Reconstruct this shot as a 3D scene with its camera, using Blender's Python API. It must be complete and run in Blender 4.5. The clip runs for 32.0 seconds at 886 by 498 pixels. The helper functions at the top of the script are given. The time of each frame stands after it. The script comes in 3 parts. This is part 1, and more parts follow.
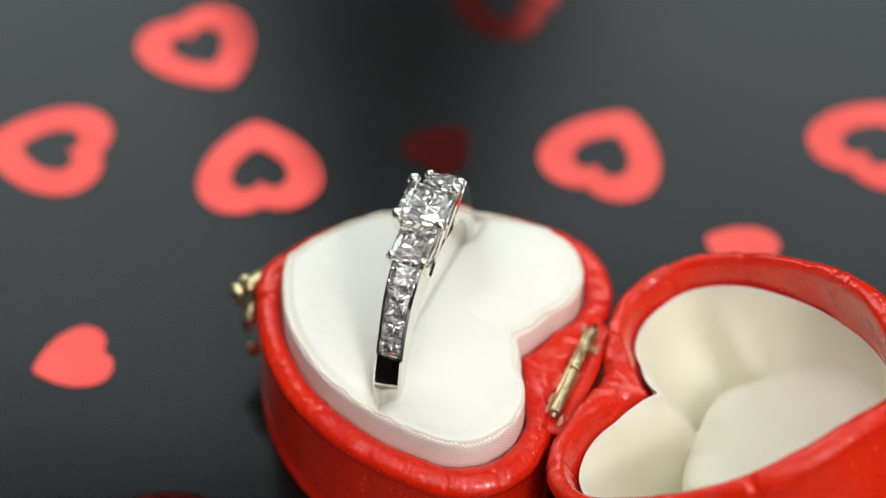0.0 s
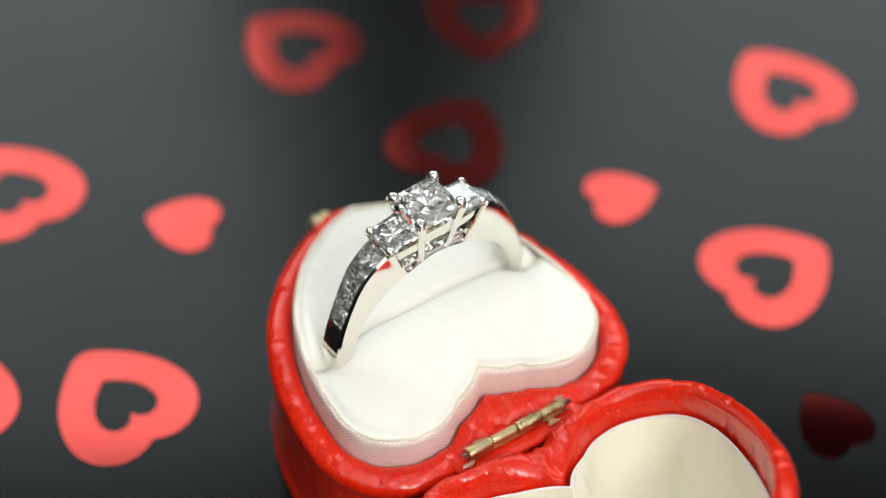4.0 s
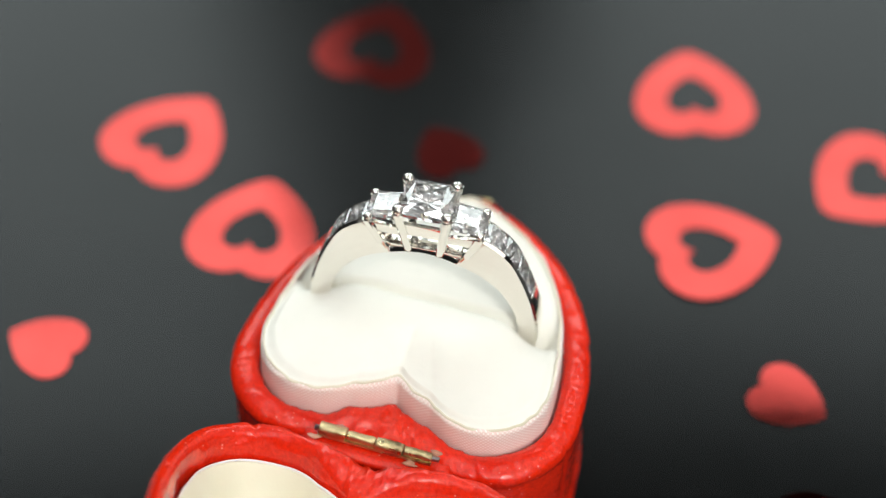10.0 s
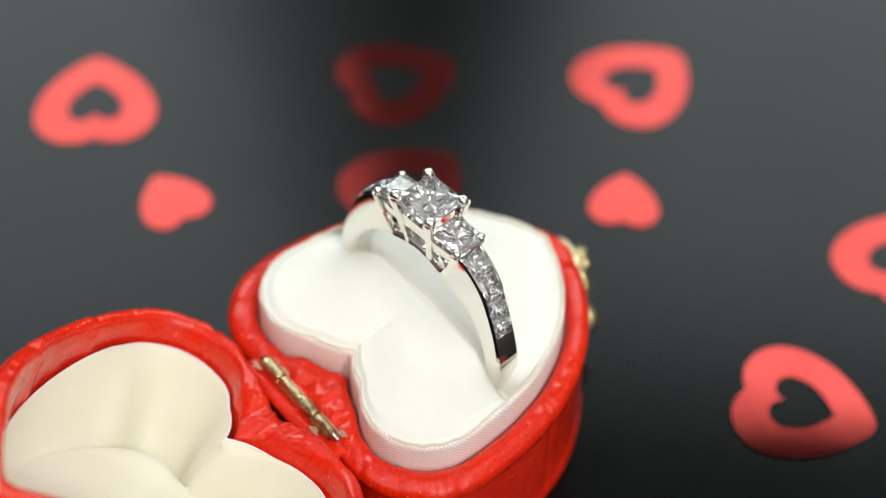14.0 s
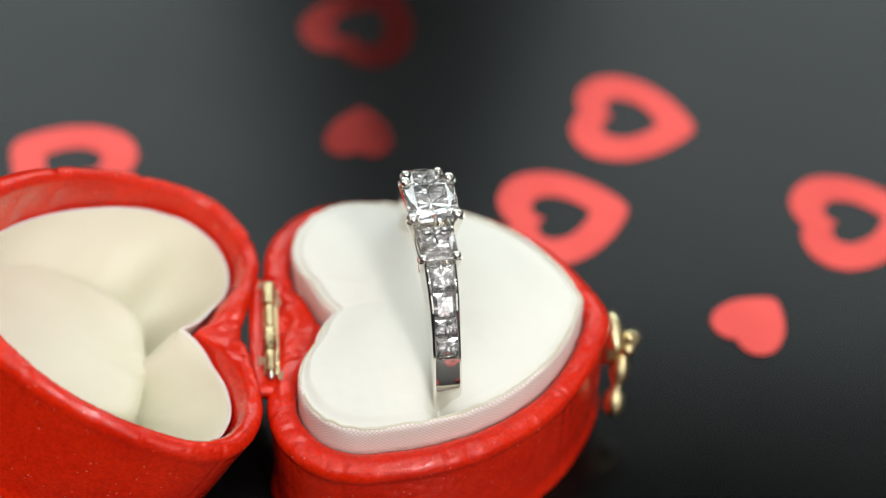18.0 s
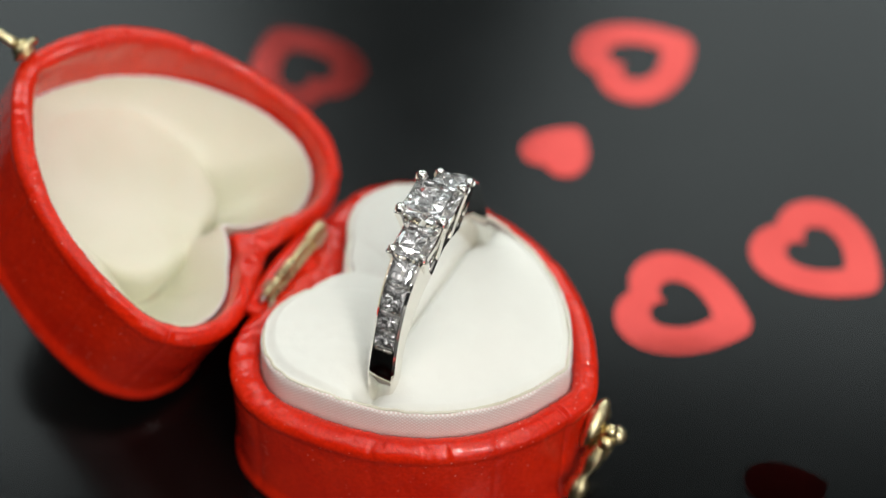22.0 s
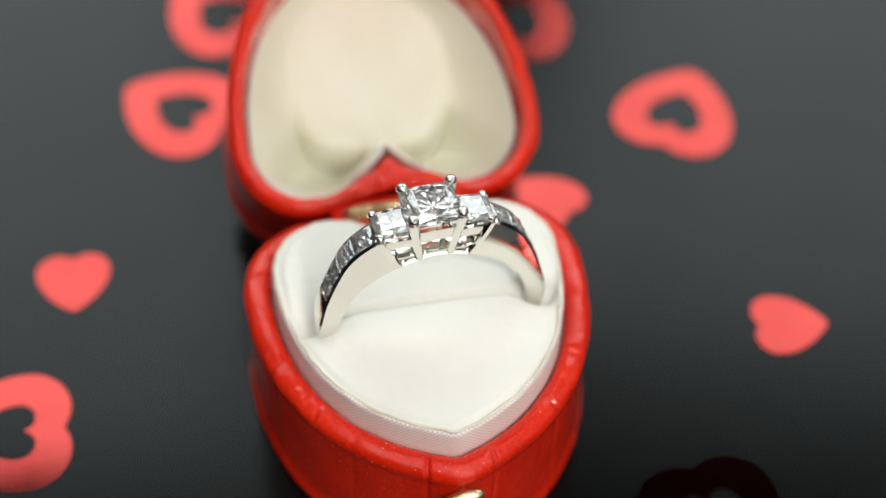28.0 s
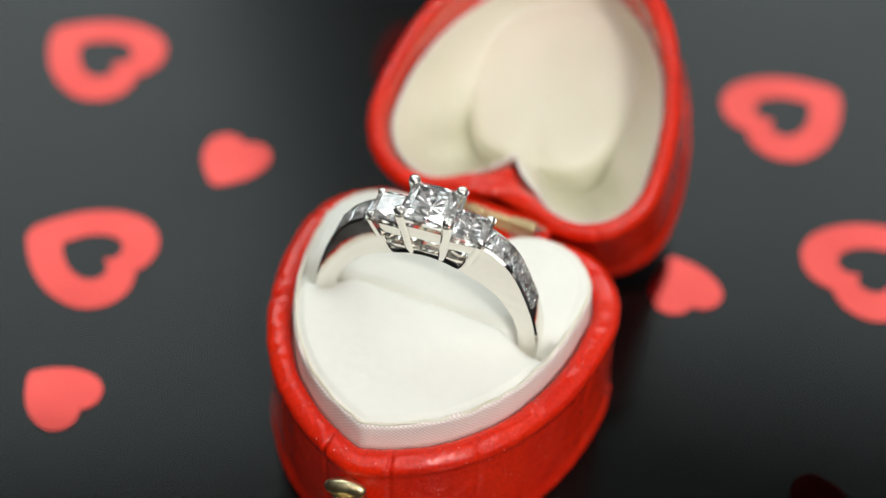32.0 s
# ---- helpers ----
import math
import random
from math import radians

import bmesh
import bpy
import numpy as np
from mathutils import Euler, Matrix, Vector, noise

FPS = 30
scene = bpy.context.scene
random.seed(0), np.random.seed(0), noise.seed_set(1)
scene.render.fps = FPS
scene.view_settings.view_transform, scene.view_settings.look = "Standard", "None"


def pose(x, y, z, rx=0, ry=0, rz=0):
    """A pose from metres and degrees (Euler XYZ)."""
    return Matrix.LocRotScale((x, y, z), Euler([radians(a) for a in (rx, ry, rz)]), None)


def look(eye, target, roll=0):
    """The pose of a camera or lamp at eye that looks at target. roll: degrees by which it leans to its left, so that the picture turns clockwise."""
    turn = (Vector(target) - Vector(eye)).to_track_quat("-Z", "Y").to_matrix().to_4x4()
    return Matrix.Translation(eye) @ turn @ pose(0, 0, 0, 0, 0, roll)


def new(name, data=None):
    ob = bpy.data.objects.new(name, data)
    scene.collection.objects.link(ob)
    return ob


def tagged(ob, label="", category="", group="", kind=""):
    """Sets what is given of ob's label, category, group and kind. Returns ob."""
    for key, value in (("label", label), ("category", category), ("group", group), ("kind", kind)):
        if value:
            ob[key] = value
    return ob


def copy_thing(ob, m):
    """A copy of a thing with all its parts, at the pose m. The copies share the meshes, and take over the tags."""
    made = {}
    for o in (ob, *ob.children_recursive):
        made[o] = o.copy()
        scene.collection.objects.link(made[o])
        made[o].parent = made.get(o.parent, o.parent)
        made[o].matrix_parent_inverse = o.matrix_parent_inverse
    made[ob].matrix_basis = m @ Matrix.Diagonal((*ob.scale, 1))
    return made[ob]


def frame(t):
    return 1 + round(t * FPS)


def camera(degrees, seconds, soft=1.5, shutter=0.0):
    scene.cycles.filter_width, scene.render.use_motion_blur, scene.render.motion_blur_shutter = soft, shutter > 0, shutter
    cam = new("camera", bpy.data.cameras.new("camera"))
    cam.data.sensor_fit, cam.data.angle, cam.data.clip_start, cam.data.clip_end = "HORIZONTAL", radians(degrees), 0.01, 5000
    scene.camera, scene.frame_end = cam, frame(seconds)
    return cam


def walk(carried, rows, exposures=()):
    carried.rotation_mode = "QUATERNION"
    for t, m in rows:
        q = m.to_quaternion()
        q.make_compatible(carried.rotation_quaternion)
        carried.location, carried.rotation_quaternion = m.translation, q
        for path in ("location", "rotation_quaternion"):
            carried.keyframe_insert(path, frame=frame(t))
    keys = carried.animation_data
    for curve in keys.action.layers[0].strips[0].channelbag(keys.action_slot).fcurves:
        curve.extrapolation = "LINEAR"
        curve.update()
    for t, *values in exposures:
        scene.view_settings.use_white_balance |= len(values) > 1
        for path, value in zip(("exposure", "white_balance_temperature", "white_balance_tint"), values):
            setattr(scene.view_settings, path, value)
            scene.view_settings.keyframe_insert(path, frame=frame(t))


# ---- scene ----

MM = 0.001
CLIP = 32.0
SPIN = 8.4317            # degrees a second, clockwise seen from above
BOX_TURN = -22.2         # the box's hinge direction at the start

# ------------------------------------------------------------------ camera
cam = camera(28.9, CLIP, soft=1.35)
CAM_POSE = pose(0, -0.105, 0.1460, 90 - 48.879, 0, -0.728) @ pose(0, 0, 0, 0, 0, 1.83)
walk(cam, [(0.0, CAM_POSE), (CLIP, CAM_POSE)], [(0.0, -0.2), (4.0, -0.1), (8.0, -0.06), (13.0, -0.1), (17.0, -0.2), (22.0, -0.32), (25.0, -0.31), (28.0, -0.25), (30.0, -0.2), (32.0, -0.25)])
cam.data.dof.use_dof = True
cam.data.dof.focus_distance = 0.1565
cam.data.dof.aperture_fstop = 11.5

# ------------------------------------------------------------------ light
scene.cycles.max_bounces, scene.cycles.glossy_bounces, scene.cycles.transmission_bounces = 24, 16, 24
world = bpy.data.worlds.new("world")
world.use_nodes = True
scene.world = world
world.node_tree.nodes["Background"].inputs[0].default_value = (0.9, 0.95, 1.0, 1)
world.node_tree.nodes["Background"].inputs[1].default_value = 0.05


def panel(name, eye, target, w, h, radiance, colour=(1, 1, 1)):
    """A light panel out of view, w x h metres."""
    data = bpy.data.lights.new(name, "AREA")
    data.shape, data.size, data.size_y = "RECTANGLE", w, h
    data.energy, data.color = radiance * math.pi * w * h, colour
    ob = new(name, data)
    ob.matrix_world = look(eye, target)
    return tagged(ob, "white soft light panel out of view", "lamp", kind="structure")


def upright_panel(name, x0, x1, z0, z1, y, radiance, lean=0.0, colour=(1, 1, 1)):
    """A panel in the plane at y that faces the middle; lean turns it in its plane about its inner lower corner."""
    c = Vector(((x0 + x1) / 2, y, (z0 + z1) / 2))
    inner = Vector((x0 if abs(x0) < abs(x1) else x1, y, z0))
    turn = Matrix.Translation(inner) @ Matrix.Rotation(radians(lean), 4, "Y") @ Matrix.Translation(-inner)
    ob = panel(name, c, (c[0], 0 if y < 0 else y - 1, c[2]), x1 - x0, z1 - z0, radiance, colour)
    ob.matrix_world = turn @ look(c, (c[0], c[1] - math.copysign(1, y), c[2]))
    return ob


WARM = (1.0, 0.985, 0.955)
COOL = (0.89, 1.0, 1.0)
upright_panel("light_panel_left", -0.64, -0.118, 0.22, 0.60, 0.5, 3.9, 9, COOL)
upright_panel("light_panel_left_top", -0.64, -0.060, 0.605, 0.735, 0.5, 3.9, 9, COOL)
# Dimmer strip, added to imitate a soft inner edge on the left panel.
upright_panel("falloff_panel_left", -0.117, -0.073, 0.22, 0.60, 0.5, 1.0, 9, COOL)
# Dim fill, added to lift the dark gap between the two back panels.
upright_panel("fill_panel_middle", -0.071, 0.073, 0.22, 0.60, 0.5, 0.18, 0, COOL)
upright_panel("light_panel_right", 0.074, 0.64, 0.22, 0.617, 0.5, 3.65, -9, COOL)
panel("light_panel_top", (0.0, -0.25, 0.62), (0, -0.25, 0.0), 1.1, 0.9, 0.45, WARM)
# Narrow strips added overhead for sparkle in the diamonds and on the leather.
panel("sparkle_strip_front", (0.0, -0.42, 0.60), (0, -0.1, 0.0), 0.9, 0.013, 30.0, WARM)
panel("sparkle_strip_middle", (0.0, -0.17, 0.61), (0, -0.05, 0.0), 0.9, 0.013, 25.0, WARM)
panel("sparkle_strip_back", (0.0, 0.06, 0.61), (0, 0.02, 0.0), 0.9, 0.013, 16.0, WARM)
panel("light_panel_key", (0.22, -0.42, 0.48), (0, 0, 0.02), 0.09, 0.09, 66.0, WARM)
# Side fills, added to brighten the diamonds and the box's flanks.
panel("fill_panel_side_left", (-0.62, -0.05, 0.38), (0, -0.05, 0.38), 0.9, 0.46, 0.15, WARM)
panel("fill_panel_side_right", (0.62, -0.05, 0.38), (0, -0.05, 0.38), 0.9, 0.46, 0.6, WARM)
upright_panel("light_panel_front", 0.12, 0.92, 0.12, 0.62, -0.86, 2.2, 0, WARM)


# ------------------------------------------------------------------ materials
def nodes_of(name):
    m = bpy.data.materials.new(name)
    m.use_nodes = True
    nt = m.node_tree
    return m, nt, nt.nodes["Principled BSDF"]


def put(nt, kind, **props):
    n = nt.nodes.new(kind)
    for k, val in props.items():
        n.inputs[k].default_value = val
    return n


def coords(nt):
    return nt.nodes.new("ShaderNodeTexCoord").outputs["Object"]


def noise_of(nt, scale, detail=3.0, rough=0.5, vec=None):
    n = put(nt, "ShaderNodeTexNoise", Scale=scale, Detail=detail, Roughness=rough)
    nt.links.new(vec if vec is not None else coords(nt), n.inputs["Vector"])
    return n.outputs["Fac"]


def ramp(nt, fac, stops):
    n = nt.nodes.new("ShaderNodeValToRGB")
    el = n.color_ramp.elements
    while len(el) < len(stops):
        el.new(0.5)
    for e, (p, c) in zip(el, stops):
        e.position, e.color = p, (c if len(c) == 4 else (*c, 1))
    nt.links.new(fac, n.inputs[0])
    return n.outputs["Color"]


def bump(nt, bsdf, height, dist, strength=1.0, after=None):
    n = put(nt, "ShaderNodeBump", Distance=dist, Strength=strength)
    nt.links.new(height, n.inputs["Height"])
    if after is not None:
        nt.links.new(after, n.inputs["Normal"])
    nt.links.new(n.outputs[0], bsdf.inputs["Normal"])
    return n.outputs[0]


def leather_material():
    m, nt, b = nodes_of("red_leather")
    big = noise_of(nt, 160, 3)
    red = ramp(nt, big, [(0.3, (0.65, 0.015, 0.003)), (0.7, (0.78, 0.024, 0.004))])
    # sparse pale specks: dust, and glints of the grain painted into the colour
    grain = nt.nodes.new("ShaderNodeMix")
    grain.data_type, grain.blend_type = "RGBA", "MULTIPLY"
    grain.inputs[0].default_value = 1.0
    nt.links.new(red, grain.inputs[6])
    nt.links.new(ramp(nt, noise_of(nt, 2600, 3, 0.65), [(0.32, (0.82, 0.74, 0.72)), (0.62, (1.04, 1.08, 1.08))]), grain.inputs[7])
    dust_glints = put(nt, "ShaderNodeTexVoronoi", Scale=1900.0)
    nt.links.new(coords(nt), dust_glints.inputs["Vector"])
    near = ramp(nt, dust_glints.outputs["Distance"], [(0.12, (1, 1, 1)), (0.22, (0, 0, 0))])
    few = ramp(nt, dust_glints.outputs["Color"], [(0.73, (0, 0, 0)), (0.83, (1, 1, 1))])
    both = nt.nodes.new("ShaderNodeMix")
    both.data_type, both.blend_type = "RGBA", "MULTIPLY"
    both.inputs[0].default_value = 1.0
    nt.links.new(near, both.inputs[6])
    nt.links.new(few, both.inputs[7])
    tint = nt.nodes.new("ShaderNodeMix")
    tint.data_type = "RGBA"
    nt.links.new(both.outputs[2], tint.inputs[0])
    nt.links.new(grain.outputs[2], tint.inputs[6])
    tint.inputs[7].default_value = (0.76, 0.22, 0.17, 1)
    nt.links.new(tint.outputs[2], b.inputs["Base Color"])
    nt.links.new(ramp(nt, noise_of(nt, 900, 4), [(0.3, (0.14,) * 3), (0.7, (0.26,) * 3)]), b.inputs["Roughness"])
    b.inputs["Specular IOR Level"].default_value = 0.22
    b.inputs["Coat Weight"].default_value = 0.42
    b.inputs["Coat Roughness"].default_value = 0.025
    first = bump(nt, b, noise_of(nt, 800, 4, 0.6), 0.0003, 0.27)
    crack = put(nt, "ShaderNodeTexVoronoi", Scale=420.0)
    crack.feature = "DISTANCE_TO_EDGE"
    warp = put(nt, "ShaderNodeTexNoise", Scale=300.0, Detail=3.0)
    mixv = nt.nodes.new("ShaderNodeVectorMath")
    mixv.operation = "MULTIPLY_ADD"
    mixv.inputs[1].default_value = (0.004, 0.004, 0.004)
    co = coords(nt)
    nt.links.new(co, warp.inputs["Vector"])
    nt.links.new(warp.outputs["Color"], mixv.inputs[0])
    nt.links.new(co, mixv.inputs[2])
    nt.links.new(mixv.outputs[0], crack.inputs["Vector"])
    edge = ramp(nt, crack.outputs["Distance"], [(0.0, (0, 0, 0)), (0.09, (1, 1, 1))])
    second = bump(nt, b, edge, 0.0001, 0.12, first)
    third = bump(nt, b, noise_of(nt, 2200, 2, 0.5), 0.0001, 0.42, second)
    nt.links.new(third, b.inputs["Coat Normal"])
    stretch = nt.nodes.new("ShaderNodeVectorMath")
    stretch.operation = "MULTIPLY"
    stretch.inputs[1].default_value = (1.9, 0.28, 1.0)
    nt.links.new(nt.nodes.new("ShaderNodeUVMap").outputs[0], stretch.inputs[0])
    bump(nt, b, noise_of(nt, 1.0, 3, 0.6, stretch.outputs[0]), 0.00022, 0.04, third)
    return m


def satin_material(name, dark, light, rough=0.55):
    m, nt, b = nodes_of(name)
    nt.links.new(ramp(nt, noise_of(nt, 120, 3), [(0.3, dark), (0.7, light)]), b.inputs["Base Color"])
    b.inputs["Roughness"].default_value = rough
    b.inputs["Sheen Weight"].default_value = 0.25
    b.inputs["Sheen Roughness"].default_value = 0.4
    b.inputs["Subsurface Weight"].default_value = 0.0
    bump(nt, b, noise_of(nt, 3500, 2, 0.6), 0.00005, 0.35)
    return m


def ribbon_material():
    """Pale pink ribbon with a fine diagonal dotted weave."""
    m, nt, b = nodes_of("pink_ribbon")
    co = nt.nodes.new("ShaderNodeUVMap").outputs[0]
    vor = put(nt, "ShaderNodeTexVoronoi", Scale=1.0, Randomness=0.06)
    nt.links.new(co, vor.inputs["Vector"])
    d = vor.outputs["Distance"]
    nt.links.new(ramp(nt, d, [(0.15, (0.90, 0.85, 0.80)), (0.5, (0.78, 0.63, 0.58))]), b.inputs["Base Color"])
    b.inputs["Roughness"].default_value = 0.5
    inv = nt.nodes.new("ShaderNodeMath")
    inv.operation = "MULTIPLY"
    inv.inputs[1].default_value = -1.0
    nt.links.new(d, inv.inputs[0])
    bump(nt, b, inv.outputs[0], 0.00007, 0.6)
    return m


def metal_material(name, colour, rough, scratch=0.0):
    m, nt, b = nodes_of(name)
    b.inputs["Base Color"].default_value = (*colour, 1)
    b.inputs["Metallic"].default_value = 1.0
    b.inputs["Roughness"].default_value = rough
    if scratch:
        bump(nt, b, noise_of(nt, 700, 4, 0.7), 0.00025, scratch)
    return m


def brass_material(name, dark, light, relief):
    m, nt, b = nodes_of(name)
    nt.links.new(ramp(nt, noise_of(nt, 350, 4, 0.65), [(0.32, dark), (0.55, light)]), b.inputs["Base Color"])
    b.inputs["Metallic"].default_value = 1.0
    nt.links.new(ramp(nt, noise_of(nt, 500, 3), [(0.3, (0.24,) * 3), (0.7, (0.40,) * 3)]), b.inputs["Roughness"])
    bump(nt, b, noise_of(nt, 900, 3, 0.6), 0.0002, relief)
    return m


def diamond_material():
    m, nt, b = nodes_of("diamond")
    nt.nodes.remove(b)
    out = nt.nodes["Material Output"]
    g = put(nt, "ShaderNodeBsdfGlass", IOR=2.42, Roughness=0.0)
    g.inputs["Color"].default_value = (1, 1, 1, 1)
    # A trace of white mixed in as painted brightness for the dark facets.
    white_lift = put(nt, "ShaderNodeBsdfDiffuse")
    white_lift.inputs["Color"].default_value = (0.95, 0.945, 0.935, 1)
    mix = put(nt, "ShaderNodeMixShader", Fac=0.015)
    nt.links.new(g.outputs[0], mix.inputs[1])
    nt.links.new(white_lift.outputs[0], mix.inputs[2])
    nt.links.new(mix.outputs[0], out.inputs["Surface"])
    return m


def foil_material():
    m, nt, b = nodes_of("red_foil")
    nt.links.new(ramp(nt, noise_of(nt, 90, 2), [(0.3, (0.33, 0.041, 0.036)), (0.7, (0.37, 0.049, 0.043))]), b.inputs["Base Color"])
    b.inputs["Metallic"].default_value = 1.0
    b.inputs["Roughness"].default_value = 0.07
    bump(nt, b, noise_of(nt, 60, 2, 0.5), 0.0006, 0.05)
    return m


def card_material():
    m, nt, b = nodes_of("black_card")
    nt.links.new(ramp(nt, noise_of(nt, 40, 4), [(0.3, (0.0012, 0.0014, 0.0014)), (0.7, (0.0030, 0.0032, 0.0031))]), b.inputs["Base Color"])
    nt.links.new(ramp(nt, noise_of(nt, 60, 4), [(0.3, (0.17,) * 3), (0.7, (0.21,) * 3)]), b.inputs["Roughness"])
    b.inputs["Specular IOR Level"].default_value = 0.212
    bump(nt, b, noise_of(nt, 1500, 3, 0.6), 0.00006, 0.3)
    return m


def wall_material(name, c):
    m, nt, b = nodes_of(name)
    nt.links.new(ramp(nt, noise_of(nt, 6, 4), [(0.3, tuple(v * 0.85 for v in c)), (0.7, c)]), b.inputs["Base Color"])
    b.inputs["Roughness"].default_value = 0.8
    bump(nt, b, noise_of(nt, 220, 3), 0.001, 0.2)
    return m


LEATHER = leather_material()
VELVET = satin_material("ivory_velvet", (0.785, 0.777, 0.71), (0.83, 0.822, 0.755), 0.8)
LINING = satin_material("cream_satin", (0.745, 0.735, 0.58), (0.795, 0.785, 0.645), 0.45)
BRAID = satin_material("ivory_braid", (0.62, 0.57, 0.42), (0.80, 0.77, 0.66), 0.7)
PEARL = satin_material("pearl_braid", (0.78, 0.75, 0.72), (0.88, 0.85, 0.84), 0.35)
RIBBON = ribbon_material()
BRASS = brass_material("aged_brass", (0.17, 0.115, 0.06), (0.60, 0.50, 0.28), 0.5)
GILT = brass_material("polished_brass", (0.56, 0.43, 0.19), (0.85, 0.74, 0.45), 0.06)
STEEL = metal_material("dull_steel", (0.45, 0.44, 0.42), 0.3, 0.3)
GLUE = satin_material("dried_glue", (0.34, 0.11, 0.06), (0.50, 0.30, 0.20), 0.15)
SILVER = metal_material("white_gold", (0.83, 0.805, 0.755), 0.06)
DIAMOND = diamond_material()
FOIL = foil_material()
CARD = card_material()
DARK_WALL = wall_material("charcoal_paint", (0.05, 0.05, 0.052))
PLASTIC = wall_material("black_plastic", (0.02, 0.02, 0.02))


# ------------------------------------------------------------------ mesh tools
def lay_uv(bm, rows, length, start=0.0):
    """UV in millimetres: u round the outline, v down the profile."""
    uv = bm.loops.layers.uv.new("UVMap")
    place = {}
    n = len(rows[0])
    v = start
    for k, row in enumerate(rows):
        if k:
            v += sum((row[i].co - rows[k - 1][i].co).length for i in range(0, n, 16)) / len(range(0, n, 16))
        for i, vert in enumerate(row):
            place[vert] = (i / n * length, v)
    for f in bm.faces:
        for loop in f.loops:
            loop[uv].uv = place[loop.vert]


def part(name, bm, material, parent=None, label="", smooth=True, recalc=True):
    """Links a bmesh, in millimetres of its thing's space, as one mesh object."""
    if recalc:
        bmesh.ops.recalc_face_normals(bm, faces=bm.faces)
    for f in bm.faces:
        f.smooth = smooth
    bm.transform(Matrix.Scale(MM, 4))
    me = bpy.data.meshes.new(name)
    bm.to_mesh(me)
    bm.free()
    me.materials.append(material)
    ob = new(name, me)
    if parent is not None:
        ob.parent = parent
    if label:
        tagged(ob, label)
    return ob


def loft(bm, rings, cap_start=True, cap_end=True, closed=True):
    rows = [[bm.verts.new(p) for p in r] for r in rings]
    n = len(rows[0])
    for r0, r1 in zip(rows, rows[1:]):
        for i in range(n if closed else n - 1):
            j = (i + 1) % n
            bm.faces.new((r0[i], r0[j], r1[j], r1[i]))
    if cap_start:
        bm.faces.new(list(reversed(rows[0])))
    if cap_end:
        bm.faces.new(rows[-1])
    return rows


def tube(bm, path, radii, n=10):
    """A round bar along a path of points."""
    pts = [Vector(p) for p in path]
    rings = []
    side = None
    for i, p in enumerate(pts):
        d = (pts[min(i + 1, len(pts) - 1)] - pts[max(i - 1, 0)]).normalized()
        if side is None:
            side = d.orthogonal().normalized()
        side = (side - d * side.dot(d)).normalized()
        up = d.cross(side)
        r = radii[i] if isinstance(radii, (list, tuple)) else radii
        rings.append([p + r * (math.cos(a) * side + math.sin(a) * up) for a in (2 * math.pi * k / n for k in range(n))])
    loft(bm, rings)


def ball(bm, centre, r, squash=(1, 1, 1), u=16, v=10):
    m = Matrix.Translation(centre) @ Matrix.Diagonal((r * squash[0], r * squash[1], r * squash[2], 1))
    bmesh.ops.create_uvsphere(bm, u_segments=u, v_segments=v, radius=1, matrix=m)


def smooth_step(x):
    x = min(max(x, 0.0), 1.0)
    return x * x * (3 - 2 * x)


# ------------------------------------------------------------------ heart outlines of the box
def heart_half(lobe_a, lobe_b, lobe_r, bend, notch, tip, h1, h2):
    side = lobe_b + lobe_r
    pts = []
    for i in range(200):
        t = i / 200
        k = ((1 - t) ** 3, 3 * t * (1 - t) ** 2, 3 * t * t * (1 - t), t ** 3)
        pts.append((k[0] * tip + k[1] * h2[0] + k[2] * h1 + k[3] * lobe_a, k[1] * h2[1] + (k[2] + k[3]) * side))
    end = math.acos((bend - lobe_b) / lobe_r)
    for i in range(160):
        an = end * i / 160
        pts.append((lobe_a + lobe_r * math.sin(an), lobe_b + lobe_r * math.cos(an)))
    pa, pb = lobe_a + lobe_r * math.sin(end), bend
    for i in range(61):
        t = i / 60
        mid = (notch + 0.62 * (pa - notch), pb * 0.30)
        pts.append(((1 - t) ** 2 * pa + 2 * t * (1 - t) * mid[0] + t * t * notch, (1 - t) ** 2 * pb + 2 * t * (1 - t) * mid[1]))
    return pts


def resample(pts, n):
    p = np.array(pts)
    d = np.concatenate([[0], np.cumsum(np.hypot(*np.diff(p, axis=0).T))])
    s = np.linspace(0, d[-1], n)
    return np.stack([np.interp(s, d, p[:, 0]), np.interp(s, d, p[:, 1])], 1)


def heart_outline(n, rounds, *spec):
    half = resample(heart_half(*spec), n // 2 + 1)
    other = half[1:-1][::-1] * (1, -1)
    loop = np.concatenate([half, other])
    for _ in range(rounds):
        loop = 0.5 * loop + 0.25 * (np.roll(loop, 1, 0) + np.roll(loop, -1, 0))
    return loop


NH = 640
OUTER = heart_outline(NH, 80, 7.2, 8.5, 8.6, 4.6, 14.2, -18.3, -2.0, (-13.4, 14.2))
INNER = heart_outline(NH, 12, 6.7, 8.1, 6.25, 4.0, 9.4, -15.5, -2.0, (-11.8, 11.5))


LID_INNER = heart_outline(NH, 10, 6.6, 8.1, 6.15, 3.9, 7.9, -15.5, -2.0, (-11.8, 11.5))


def heart_ring(w, inner=INNER):
    """The outline between the inner (0) and outer (1) heart of the box."""
    return inner + (OUTER - inner) * w


